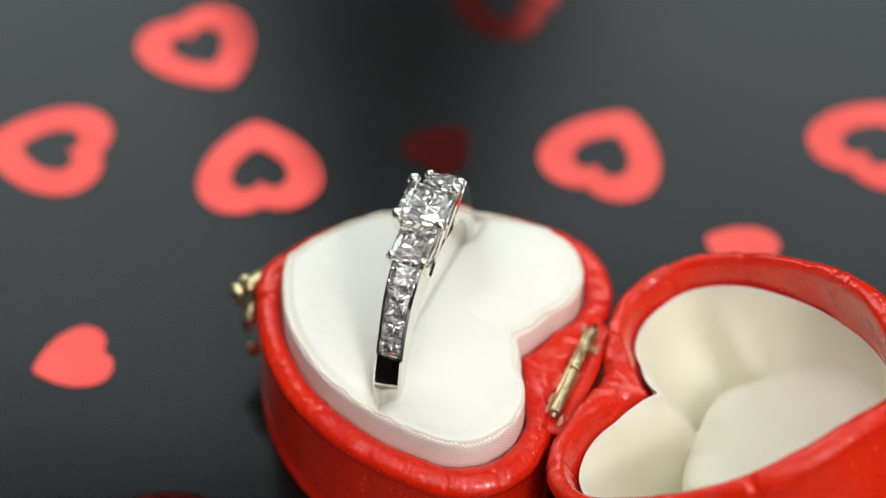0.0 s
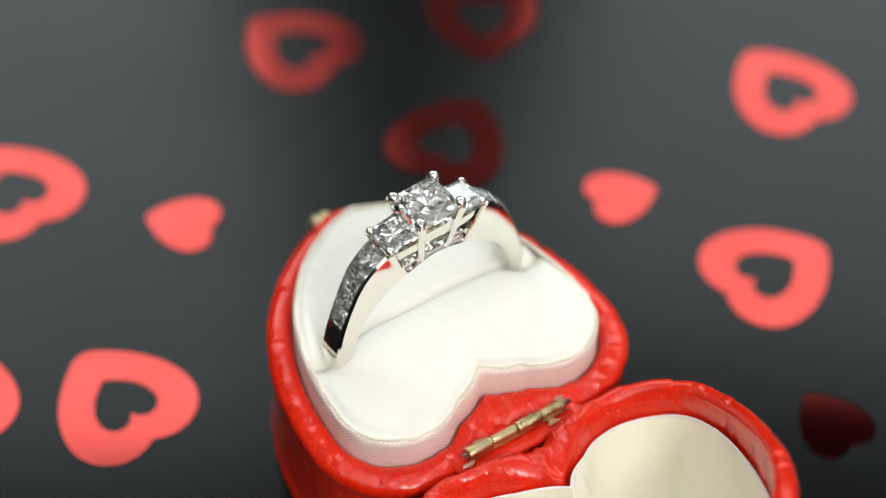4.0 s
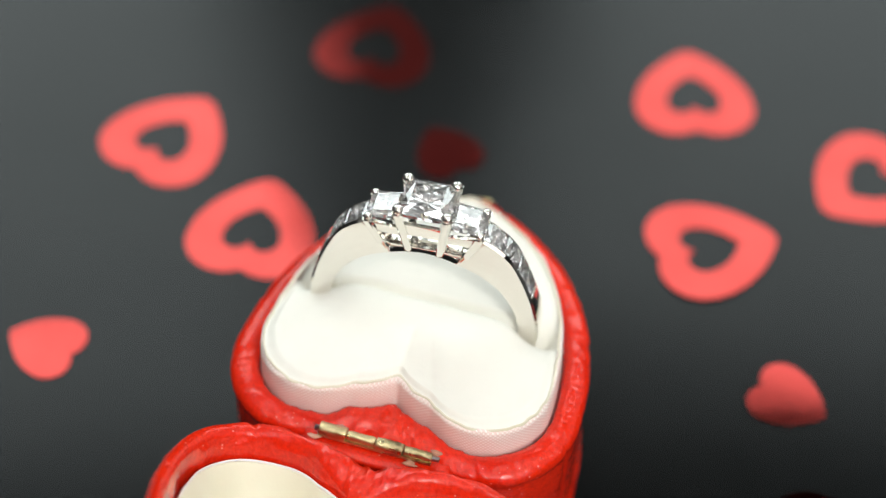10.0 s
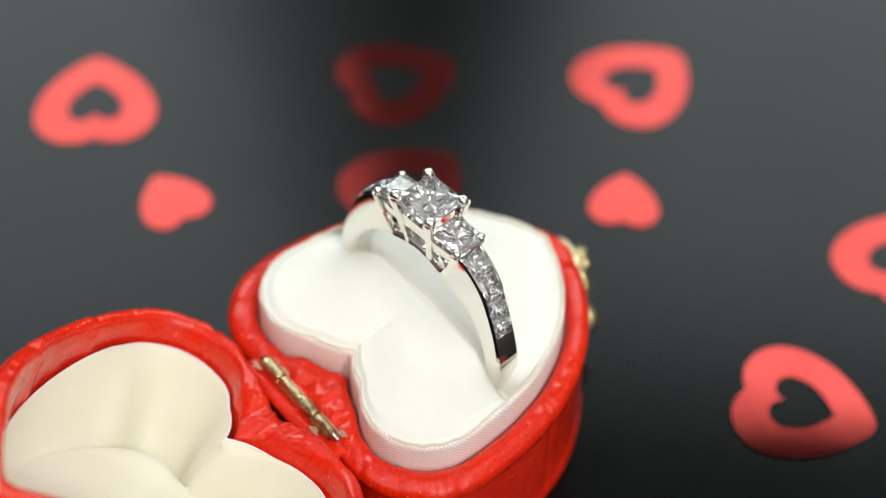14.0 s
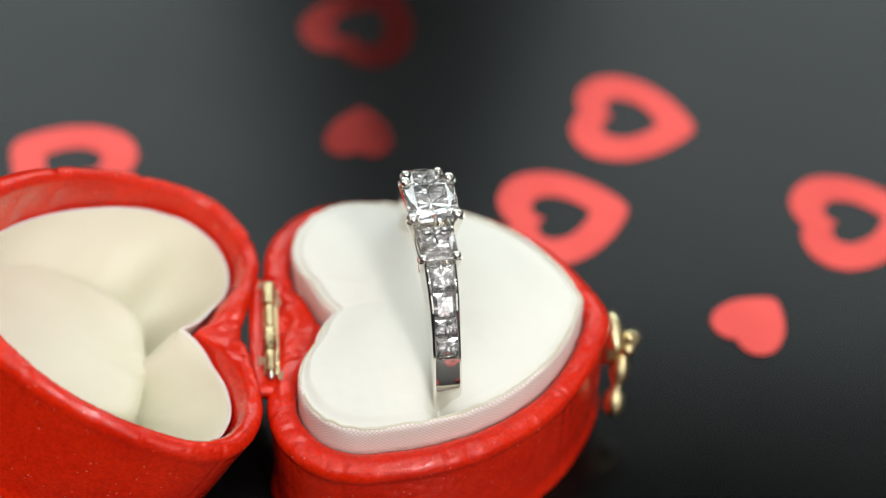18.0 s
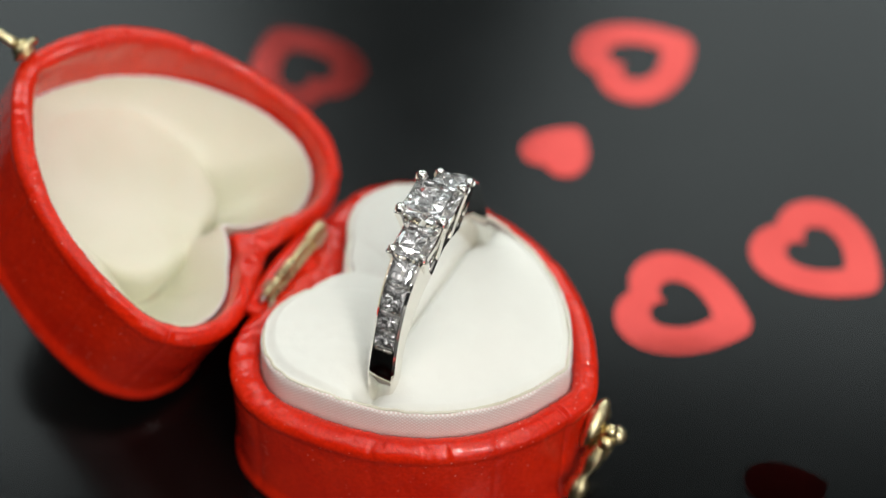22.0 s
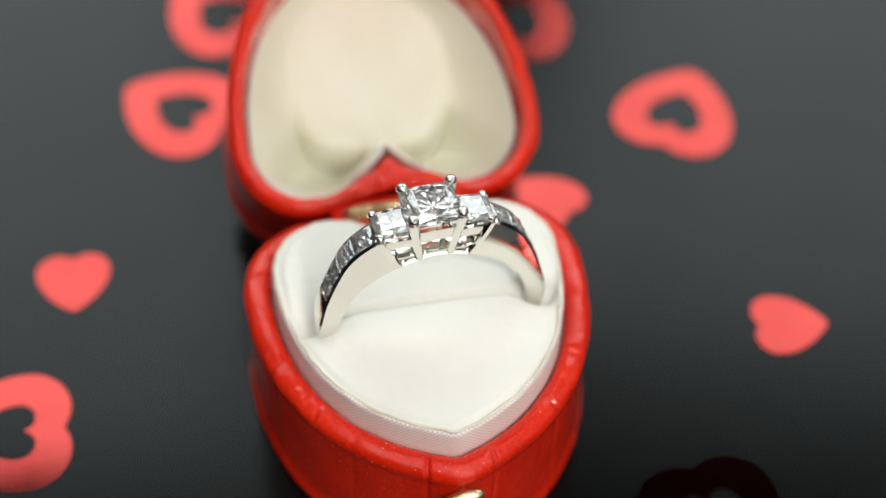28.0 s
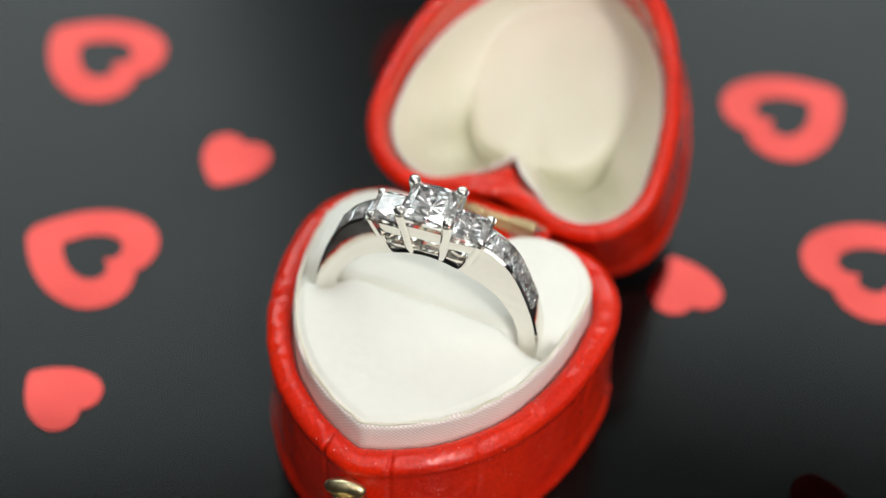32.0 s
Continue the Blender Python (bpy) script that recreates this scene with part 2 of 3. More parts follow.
def leather_rings(profile, flip, creases, crown, amp=0.055, seed=0.0):
    """Rings of the leather shell, uneven as pasted leather is."""
    dense = []
    for (w0, z0), (w1, z1) in zip(profile, profile[1:]):
        steps = max(1, int(max(abs(z1 - z0), abs(w1 - w0) * 2.4) / (0.24 if abs(z0 - crown) < 3 else 0.45)))
        dense += [(w0 + (w1 - w0) * i / steps, z0 + (z1 - z0) * i / steps) for i in range(steps)]
    dense.append(profile[-1])
    rings = []
    for w, z in dense:
        out = []
        loop = heart_ring(w, LID_INNER if flip else INNER)
        if flip and w > 0.3:
            # the lid is a little slimmer than the base but for its tip
            thin = 1 - 0.26 * np.clip((loop[:, :1] + 13) / 8, 0, 1) * min(1.0, (w - 0.3) / 0.5)
            loop = LID_INNER + (loop - LID_INNER) * thin
        for i, (a, b) in enumerate(loop):
            arc = 105.0 * i / NH
            q = Vector((a * 0.28, b * 0.28, z * 0.28 + seed))
            k = noise.noise(q) * amp * 1.4 + noise.noise(q * 3.1) * amp * 0.7
            dz = noise.noise(q * 1.7 + Vector((7, 3, 1))) * amp
            for ca, cb, depth, wide in creases:
                d = math.hypot(a - ca, b - cb)
                if d < 4:
                    along = (a - ca) * -cb + (b - cb) * ca
                    along /= math.hypot(ca, cb)
                    dip = depth * math.exp(-(along / wide) ** 2) * math.exp(-(d / 2.6) ** 2)
                    dz -= dip * 0.5
                    k -= dip * 0.35
            top = max(0.0, 1 - abs(z - crown) / 2.2)
            if top:
                # folds that cross the rim, and puckers beside the hinge
                fold = max(0.0, 1 - abs(noise.noise(Vector((a * 0.12 + 0.1 * noise.noise(q * 3), b * 0.12, z * 0.06 + seed + 3)))) / 0.03)
                fine = max(0.0, 1 - abs(noise.noise(Vector((a * 0.5, b * 0.5, z * 0.3 + seed)))) / 0.09)
                dz -= top * (0.08 * fold + 0.03 * fine - 0.05 * noise.noise(q * 8) - 0.03 * noise.noise(q * 15))
                k -= top * (0.08 * fold + 0.02 * fine)
                # pleats that run straight across the rim, one lip over the other
                pn = noise.noise(Vector((arc * 0.17 + 0.25 * noise.noise(q * 4), seed + 2.5, 0.4 * math.sin(arc * 0.05))))
                pleat = max(0.0, 1 - abs(pn) / 0.045)
                lip = max(0.0, 1 - abs(pn) / 0.2) * (1 if pn > 0 else 0)
                rare = smooth_step((noise.noise(Vector((a * 0.11, b * 0.11, seed + 8.0))) + 0.12) / 0.3)
                dz += top * rare * (0.09 * lip - 0.15 * pleat)
                k += top * top * rare * (0.06 * lip - 0.10 * pleat)
                near = math.exp(-((a - 12.5) / 4.2) ** 2 - (b / 8.5) ** 2)
                dz += top * near * (1.5 * (0.25 - abs(noise.noise(q * 1.5 + Vector((1, 5, 2))))) + 0.3 * (0.2 - abs(noise.noise(q * 4.5))) + 0.12 * (0.2 - abs(noise.noise(q * 10))))
            if flip and z > -5:
                # the flap between hinge and notch slopes down to the lining
                dz -= 2.5 * smooth_step((14.0 - a) / 5.5) * math.exp(-(b / 4.6) ** 2) * smooth_step((z + 5.0) / 2.5)
            if flip and w < 0.12:
                # flat panels with upright folds inside the lid
                k += 0.5 * abs(noise.noise(Vector((a * 0.16, b * 0.16, 4.0)))) - 0.12
            r = math.hypot(a, b) or 1
            x, y = a + a / r * k, b + b / r * k
            out.append((15.3 - x, y, z + dz) if flip else (x, y, z + dz))
        rings.append(out)
    return rings


BOX_CREASES = [(-11.5, 8.6, 0.35, 0.25), (-16.2, 3.0, 0.85, 0.2), (-16.0, -3.2, 0.6, 0.22), (-11.2, -9.8, 0.35, 0.25), (8.6, 15.2, 0.4, 0.4),
               (-2.5, 15.2, 0.25, 0.5), (12.5, 12.0, 0.3, 0.3), (8.4, -15.4, 0.3, 0.35), (14.5, 9.0, 0.3, 0.3), (12.0, -12.6, 0.3, 0.3), (1.0, -16.0, 0.2, 0.5)]
LID_CREASES = [(-8.0, 12.4, 0.4, 0.3), (2.6, 16.0, 0.35, 0.25), (10.0, 14.2, 0.3, 0.3), (-13.5, 6.0, 0.3, 0.3), (13.0, -11.0, 0.35, 0.3), (2.0, -15.8, 0.3, 0.3),
               (-7.0, -13.0, 0.35, 0.4), (-14.0, -6.0, 0.25, 0.3), (14.2, 6.0, 0.3, 0.3)]


def on_table(ob, x, y, turn=0.0, z=0.0):
    ob.matrix_world = pose(x * MM, y * MM, z * MM, 0, 0, turn)


# ------------------------------------------------------------------ room, table and turntable
def box_mesh(lo, hi):
    bm = bmesh.new()
    bmesh.ops.create_cube(bm, size=1, matrix=Matrix.Translation([(a + b) / 2 for a, b in zip(lo, hi)]) @ Matrix.Diagonal((*[b - a for a, b in zip(lo, hi)], 1)))
    return bm


def room():
    for name, lo, hi in (("floor", (-1600, -1600, -860), (1600, 1600, -800)), ("ceiling", (-1600, -1600, 1600), (1600, 1600, 1660)),
                         ("wall_north", (-1600, 1600, -800), (1600, 1660, 1600)), ("wall_south", (-1600, -1660, -800), (1600, -1600, 1600)),
                         ("wall_east", (1600, -1600, -800), (1660, 1600, 1600)), ("wall_west", (-1660, -1600, -800), (-1600, 1600, 1600))):
        tagged(part(name, box_mesh(lo, hi), DARK_WALL, smooth=False), "plain charcoal painted surface of a dark room", name.split("_")[0], kind="structure")


def table():
    root = tagged(new("photo_table"), "plain black photo table under the turntable", "table")
    bm = box_mesh((-600, -400, -80), (600, 500, -50))
    bmesh.ops.bevel(bm, geom=bm.edges, offset=4, segments=2, affect="EDGES")
    part("tabletop", bm, PLASTIC, root, smooth=False)
    for x in (-560, 560):
        for y in (-360, 460):
            bm = box_mesh((x - 20, y - 20, -800), (x + 20, y + 20, -80))
            part("leg", bm, PLASTIC, root, smooth=False)


def disc_rings(profile, n=128):
    return [[(r * math.cos(2 * math.pi * k / n), r * math.sin(2 * math.pi * k / n), z) for k in range(n)] for r, z in profile]


def turntable():
    root = tagged(new("turntable"), "round turntable covered with smooth black card", "turntable")
    bm = bmesh.new()
    loft(bm, disc_rings([(0.5, -0.6), (199, -0.6), (200, -0.3), (199.7, 0.0), (60, 0), (0.5, 0)]))
    part("card_cover", bm, CARD, root, "smooth black card", smooth=False)
    bm = bmesh.new()
    loft(bm, disc_rings([(150, -18), (196, -16), (198, -10), (198, -0.7)]))
    part("platter", bm, PLASTIC, root, smooth=False)
    bm = bmesh.new()
    loft(bm, disc_rings([(120, -50), (120, -30), (90, -18.0)]))
    part("foot", bm, PLASTIC, root, smooth=False)
    return root


# ------------------------------------------------------------------ heart-shaped ring box
def ring_box():
    root = tagged(new("ring_box"), "open heart-shaped ring box in creased red leather", "ring box")
    # leather base
    bm = bmesh.new()
    rows = loft(bm, leather_rings([(0.88, 0.1), (1.02, 0.15), (1.10, 0.5), (1.11, 1.0), (1.04, 1.6), (0.97, 2.2), (0.955, 7), (0.965, 12), (0.97, 12.6), (1.01, 12.95), (1.045, 13.35), (1.035, 13.8), (0.97, 14.18),
                            (0.84, 14.45), (0.6, 14.75), (0.35, 14.75), (0.15, 14.45), (0.05, 13.8), (0.03, 12.6), (0.03, 11.5)], False, BOX_CREASES, 14.6))
    lay_uv(bm, rows, 105.0)
    part("base", bm, LEATHER, root, "creased glossy red leather")
    # ribbon round the cushion
    bm = bmesh.new()
    rings = []
    for z, w in ((11.6, -0.01), (13.0, 0.0), (14.5, -0.02), (15.8, -0.03), (16.75, -0.045), (17.12, -0.075), (17.25, -0.13), (17.2, -0.24)):
        ring = []
        for i, (a, b) in enumerate(heart_ring(w)):
            k = 0.06 * noise.noise(Vector((a * 0.5, b * 0.5, z * 0.2))) + (0.14 * noise.noise(Vector((a * 0.45, b * 0.45, 12))) if z > 17.1 else 0)
            ring.append((a * (1 + k / 15), b * (1 + k / 15), z + 0.15 * noise.noise(Vector((a * 0.2, b * 0.2, 5))) + (0.16 * noise.noise(Vector((a * 0.7, b * 0.7, 9))) if z > 17.1 else 0)))
        rings.append(ring)
    rows = loft(bm, rings, False, False)
    uv = bm.loops.layers.uv.new("UVMap")
    length = float(np.sum(np.hypot(*np.diff(np.concatenate([INNER, INNER[:1]]), axis=0).T)))
    for k, f in enumerate(bm.faces):
        r, i = divmod(k, NH)
        for loop in f.loops:
            co = loop.vert.co
            j = i if (co - rows[0][i].co).xy.length < (co - rows[0][(i + 1) % NH].co).xy.length else i + 1
            u, v = j / NH * length / 0.31, co.z / 0.31
            loop[uv].uv = (u * 0.7071 + v * 0.7071, v * 0.7071 - u * 0.7071)
    part("ribbon_band", bm, RIBBON, root, "pale pink woven ribbon", recalc=False)
    # cushion: two padded halves that meet in the ring slit
    bm = bmesh.new()
    centre = np.array((-1.0, 0.0))
    edge = heart_ring(-0.20)
    rings = []
    for k in range(110):
        r = 1 - (k / 110 * 0.22 if k < 55 else 0.11 + (k - 55) / 55 * 0.88)
        ring = []
        for a, b in centre + (edge - centre) * r:
            rim = (1 - r)
            z = 17.12 + 0.42 * smooth_step(rim / 0.07) + 1.25 * smooth_step((rim - 0.02) * 1.7)
            z += 0.28 * smooth_step((a - 1.0) / 6)
            ends = smooth_step((13.9 - abs(b)) / 2.0)
            shoulder = smooth_step((abs(b) - 7.5) / 3.5)
            z -= ends * ((0.95 + 0.8 * shoulder) * math.exp(-abs((a + 0.1) / (0.33 + 0.45 * shoulder)) ** 1.6) + (0.2 + 1.0 * shoulder) * math.exp(-((a + 0.1) / (1.3 + 0.8 * shoulder)) ** 2))
            z += 0.10 * noise.noise(Vector((a * 0.25, b * 0.25, 3))) + 0.03 * noise.noise(Vector((a * 1.1, b * 1.1, 6)))
            ring.append((a, b, z))
        rings.append(ring)
    loft(bm, [[(x, y, z - 1.5) for x, y, z in rings[0]]] + rings, False, True)
    part("cushion", bm, VELVET, root, "soft ivory velvet cushion with a ring slit")
    # braid at the cushion's edge
    bm = bmesh.new()
    path = [(a, b, 17.27 + 0.12 * noise.noise(Vector((a * 0.4, b * 0.4, 8)))) for a, b in heart_ring(-0.17)]
    path = [(a + 0.2 * noise.noise(Vector((a * 0.8, b * 0.8, 2))), b + 0.2 * noise.noise(Vector((a * 0.8, b * 0.8, 6))), z) for a, b, z in path]
    closed_tube(bm, path, 0.14)
    part("braid", bm, BRAID, root, "thin ivory edging braid")
    # hinge
    bm = bmesh.new()
    hinge_leaf(bm, -1)
    hinge_leaf(bm, 1)
    hinge = part("hinge", bm, BRASS, root, "aged brass hinge", smooth=False)
    for i in range(4):
        y0 = -5.6 + i * 2.75
        bm = bmesh.new()
        r = (0.66, 0.50, 0.62, 0.47)[i]
        stations = [0.03, 0.08, 0.16] + [0.16 + 0.306 * j for j in range(1, 8)] + [2.38, 2.52, 2.62, 2.70]
        tube(bm, [(15.3, y0 + d, 15.2) for d in stations], [r * q for q in (0.84, 0.96, 1.0, 1.0, 1.0, 1.0, 1.0, 1.0, 1.0, 1.0, 1.0, 1.0, 0.96, 0.84)], 20)
        for v in bm.verts:
            v.co += 0.07 * noise.noise_vector(v.co * 1.3) + 0.03 * noise.noise_vector(v.co * 4.0)
        part("knuckle", bm, BRASS, hinge)
    bm = bmesh.new()
    tube(bm, [(15.3, -6.0, 15.2), (15.3, 6.0, 15.2)], 0.27, 10)
    part("hinge_pin", bm, STEEL, hinge, "dull grey steel pin")
    # strip of leather under the hinge
    bm = bmesh.new()
    rings = []
    for k in range(15):
        y = -7.0 + k
        rings.append([(13.2, y, 13.6), (13.4, y, 14.25 + 0.1 * noise.noise(Vector((y, 0, 1)))), (14.4, y, 14.35 + 0.12 * noise.noise(Vector((y, 3, 1)))), (15.3, y, 14.4),
                      (16.1, y, 14.5 + 0.12 * noise.noise(Vector((y, 6, 1)))), (17.2, y, 14.75), (17.4, y, 13.8), (15.3, y, 13.2)])
    loft(bm, rings)
    part("hinge_strip", bm, LEATHER, root, "red leather strip under the hinge")
    # dried glue beside the hinge
    dice = random.Random(5)
    for i in range(9):
        bm = bmesh.new()
        ball(bm, (15.3 + dice.choice((-0.85, 0.9)) + dice.uniform(-0.25, 0.25), dice.uniform(-5.9, 5.9), 14.8), dice.uniform(0.16, 0.34), (0.8, 2.2, 0.5), 12, 8)
        for v in bm.verts:
            v.co += 0.12 * noise.noise_vector(v.co * 2.0)
        part("glue_residue", bm, GLUE, hinge, "yellowish dried glue")
    bm = bmesh.new()
    ball(bm, (9.0, -0.75, 17.15), 0.36, (0.8, 1.0, 0.6), 12, 8)
    for v in bm.verts:
        v.co += 0.15 * noise.noise_vector(v.co * 1.7)
    part("leather_scrap", bm, LEATHER, root, "tiny scrap of red leather at the notch")
    lid(root)
    clasp(root)
    on_table(root, 0, 0, BOX_TURN)
    return root


def closed_tube(bm, path, r, n=8):
    pts = [Vector(p) for p in path]
    m = len(pts)
    rows = []
    for i, p in enumerate(pts):
        d = (pts[(i + 1) % m] - pts[i - 1]).normalized()
        side = d.cross(Vector((0, 0, 1))).normalized()
        up = side.cross(d)
        rows.append([bm.verts.new(p + r * (math.cos(2 * math.pi * k / n) * side + math.sin(2 * math.pi * k / n) * up)) for k in range(n)])
    for i in range(m):
        r0, r1 = rows[i], rows[(i + 1) % m]
        for k in range(n):
            bm.faces.new((r0[k], r0[(k + 1) % n], r1[(k + 1) % n], r1[k]))


def hinge_leaf(bm, sign):
    """Thin plate from the pin into the leather."""
    rings = []
    for a, z in (((15.2, 14.5), (14.9, 14.45), (14.5, 14.35)) if sign < 0 else ((15.4, 14.5), (15.6, 14.5), (15.9, 14.55))):
        rings.append([(a, -5.3, z + 0.45), (a, 5.3, z + 0.45), (a, 5.3, z + 0.15), (a, -5.3, z + 0.15)])
    loft(bm, rings)


LID_TILT = 30.4


def lid(root):
    bm = bmesh.new()
    rows = loft(bm, leather_rings([(-0.06, -16.1), (-0.05, -7.0), (0.04, -5.6), (0.09, -4.2), (0.10, -2.0), (0.15, -0.85), (0.3, -0.35), (0.55, -0.3), (0.82, -0.55), (0.96, -0.9), (1.02, -1.3), (1.02, -1.7), (0.99, -2.2), (1.01, -8),
                            (1.0, -13.6), (1.02, -14.6), (1.09, -15.1), (1.19, -15.6), (1.21, -16.1), (1.17, -16.6), (1.06, -16.95), (0.88, -17.05), (0.6, -17.2)], True, LID_CREASES, -0.4, seed=9.0), True, True)
    lay_uv(bm, rows, 105.0)
    ob = part("lid", bm, LEATHER, root, "creased glossy red leather lid standing open")
    ob.matrix_local = pose(15.3 * MM, 0, 15.0 * MM, 0, -LID_TILT, 0)
    # lining: a funnel down to a groove, and a round pad that rises out of it
    def sunk(a):
        return 5.0 * max(0.0, (4.0 - a) / 17.5) ** 1.2

    def forked(a, b):
        """How deep the groove is: most at the hinge side, less under the notch."""
        return math.exp(-((a - 7.5) / 4.0) ** 2) * smooth_step((abs(b) - 0.8) / 3.2)

    middle = np.array((-1.2, 0.0))
    bm = bmesh.new()
    rings = []
    for w, n in ((-0.05, -6.0), (-0.055, -3.8), (-0.075, -3.35), (-0.11, -3.4), (-0.135, -3.65)):
        rings.append([(15.3 - a, b, n - sunk(a)) for a, b in heart_ring(w, LID_INNER)])
    edge = heart_ring(-0.135, LID_INNER)
    way = edge - middle
    far = np.hypot(*way.T)
    # the pad is a tongue: broad and blunt at the hinge side, drawn out towards the tip
    ca, sb = way[:, 0] / far, np.abs(way[:, 1]) / far
    span = ((np.abs(ca) / np.where(ca > 0, 8.8, 12.8)) ** 4 + (sb / 8.6) ** 4) ** -0.25
    pad = middle + way / far[:, None] * np.minimum(span, far * 0.82)[:, None]
    for k in range(1, 41):
        t = k / 40
        ring = []
        soft = edge + (pad - edge) * t
        for _ in range(int(260 * smooth_step(t * 1.6))):
            soft = 0.5 * soft + 0.25 * (np.roll(soft, 1, 0) + np.roll(soft, -1, 0))
        for (a0, b0), (a1, b1), (a, b) in zip(edge, pad, soft):
            fork = forked(a1, b1)
            deep = 10.0 + 5.6 * fork
            lobe = math.exp(-((a0 - 11.0) / 3.5) ** 2) * smooth_step((abs(b0) - 2.0) / 3)
            # straight into the pad at the sides, swelling over the groove at the hinge side, steep in the two lobes
            swell = smooth_step((a1 - 1.0) / 4.0)
            fall = (1 - swell) * (1 - (1 - t) ** 1.7) + swell * (0.3 * t + 0.7 * t ** 2.3)
            fall += lobe * (1 - (1 - t) ** 2.6 - fall) * 0.8
            n = -3.65 - sunk(a0) - (deep - 3.65 - sunk(a0)) * fall + 0.12 * noise.noise(Vector((a * 0.2, b * 0.2, t)))
            ring.append((15.3 - a, b, n))
        rings.append(ring)
    pad = soft
    for q, rise in ((0.992, -0.2), (0.98, 0.12), (0.965, 0.42), (0.945, 0.65), (0.92, 0.80), (0.89, 0.89), (0.85, 0.95), (0.8, 0.985), (0.72, 1.02), (0.6, 1.12), (0.45, 1.3), (0.3, 1.45), (0.12, 1.5), (0.02, 1.5)):
        ring = []
        for a1, b1 in pad:
            a, b = middle + (np.array((a1, b1)) - middle) * q
            fork = forked(a1, b1)
            lift = (0.08 + (5.0 + 1.1 * smooth_step((q - 0.45) / 0.4)) * fork) * min(1.0, rise) + 0.6 * (rise - 1.0 if rise > 1 else 0)
            ring.append((15.3 - a, b, -10.0 - 5.6 * fork + 0.6 * fork * smooth_step((0.95 - q) / 0.5) + lift + 0.08 * noise.noise(Vector((a * 0.25, b * 0.25, 7)))))
        rings.append(ring)
    loft(bm, rings, False, True)
    part("lining", bm, LINING, ob, "cream satin lining with a round pad")
    bm = bmesh.new()
    closed_tube(bm, [(15.3 - a, b, -3.28 - sunk(a) + 0.1 * noise.noise(Vector((a * 0.3, b * 0.3, 4)))) for a, b in heart_ring(-0.075, LID_INNER)], 0.12)
    part("lining_braid", bm, PEARL, ob, "thin pearly white edging braid")
    # brass catch at the lid's tip
    bm = bmesh.new()
    tube(bm, [(33.0, 0.0, -2.6), (33.9, 0, -2.6)], [0.9, 0.7], 14)
    ball(bm, (34.0, 0.0, -2.6), 1.1, (0.85, 1.0, 1.0))
    catch = part("catch", bm, GILT, ob, "brass ball catch")
    bm = bmesh.new()
    tube(bm, [(33.6, 1.4 * math.cos(t), -2.5 + 1.7 * math.sin(t)) for t in (math.pi * k / 12 for k in range(13))], 0.3, 10)
    part("hoop", bm, GILT, catch)
    bm = bmesh.new()
    tube(bm, [(34.2, 0.1, -2.4), (35.2, 0.4, -2.2), (35.9, 0.6, -2.1), (36.5, 0.8, -2.0)], [0.45, 0.6, 0.5, 0.6], 12)
    ball(bm, (36.7, 0.85, -2.0), 0.55)
    part("pin", bm, GILT, catch)


def clasp(root):
    """A brass turn clasp on the tip of the base: leaf plate, post with a beaded head and a hanging beaded hook."""
    bm = bmesh.new()
    rings = []
    for d, q in ((-0.5, 1.0), (0.35, 1.0), (0.7, 0.72), (0.8, 0.3)):
        rings.append([(-18.3 - d - 0.003 * (z - 10) ** 2, y * q, 9.9 + (z - 9.9) * q) for y, z in
                      ((2.1 * math.sin(t) * (0.75 + 0.25 * math.cos(t)), 9.9 - 2.8 * math.cos(t)) for t in (2 * math.pi * k / 24 for k in range(24)))])
    loft(bm, rings)
    plate = part("clasp", bm, GILT, root, "brass turn clasp with a beaded hook")
    for y, z, r in ((0.2, 11.9, 0.6), (0.3, 10.2, 0.95)):
        bm = bmesh.new()
        ball(bm, (-18.9, y, z), r, (0.75, 0.85, 1.15))
        part("bead", bm, GILT, plate)
    bm = bmesh.new()
    tube(bm, [(-18.4, 0.3, 10.2), (-19.4, 0.3, 10.3), (-19.7, 0.3, 10.3), (-20.1, 0.3, 10.4), (-20.5, 0.3, 10.4)], [0.5, 0.5, 0.72, 0.72, 0.4], 14)
    ball(bm, (-20.3, 0.35, 10.9), 0.75)
    ball(bm, (-20.8, -0.3, 9.8), 0.95)
    ball(bm, (-20.2, 0.95, 9.8), 0.85)
    part("knob", bm, GILT, plate)
    bm = bmesh.new()
    tube(bm, [(-19.9, 0.4, 10.0), (-19.75, 1.0, 9.0), (-19.5, 1.7, 8.0), (-19.35, 2.1, 7.3), (-19.25, 2.5, 6.6), (-19.1, 2.9, 5.9), (-19.0, 3.3, 5.3), (-18.85, 3.9, 4.2), (-18.75, 4.3, 3.4)],
         [0.42, 0.6, 1.0, 1.0, 0.66, 0.52, 1.0, 1.1, 0.65], 14)
    part("hook", bm, GILT, plate)
    for a, b, z, r, tilt in ((-18.1, -3.0, 4.7, 0.95, 25), (-18.5, -2.4, 9.0, 1.0, -35), (-18.75, 0.2, 11.7, 1.35, 70)):
        bm = bmesh.new()
        ball(bm, (0, 0, 0), r, (0.65, 0.8, 1.65), 16, 12)
        bm.transform(Matrix.Translation((a, b, z)) @ Matrix.Rotation(radians(tilt), 4, "X"))
        part("leaf", bm, GILT, plate)
    bm = bmesh.new()
    tube(bm, [(-20.4, -0.1, 9.6), (-20.5, -1.0, 8.9), (-20.4, -0.4, 7.9), (-20.1, 0.9, 6.8)], [0.36, 0.4, 0.36, 0.3], 10)
    part("tail", bm, GILT, plate)


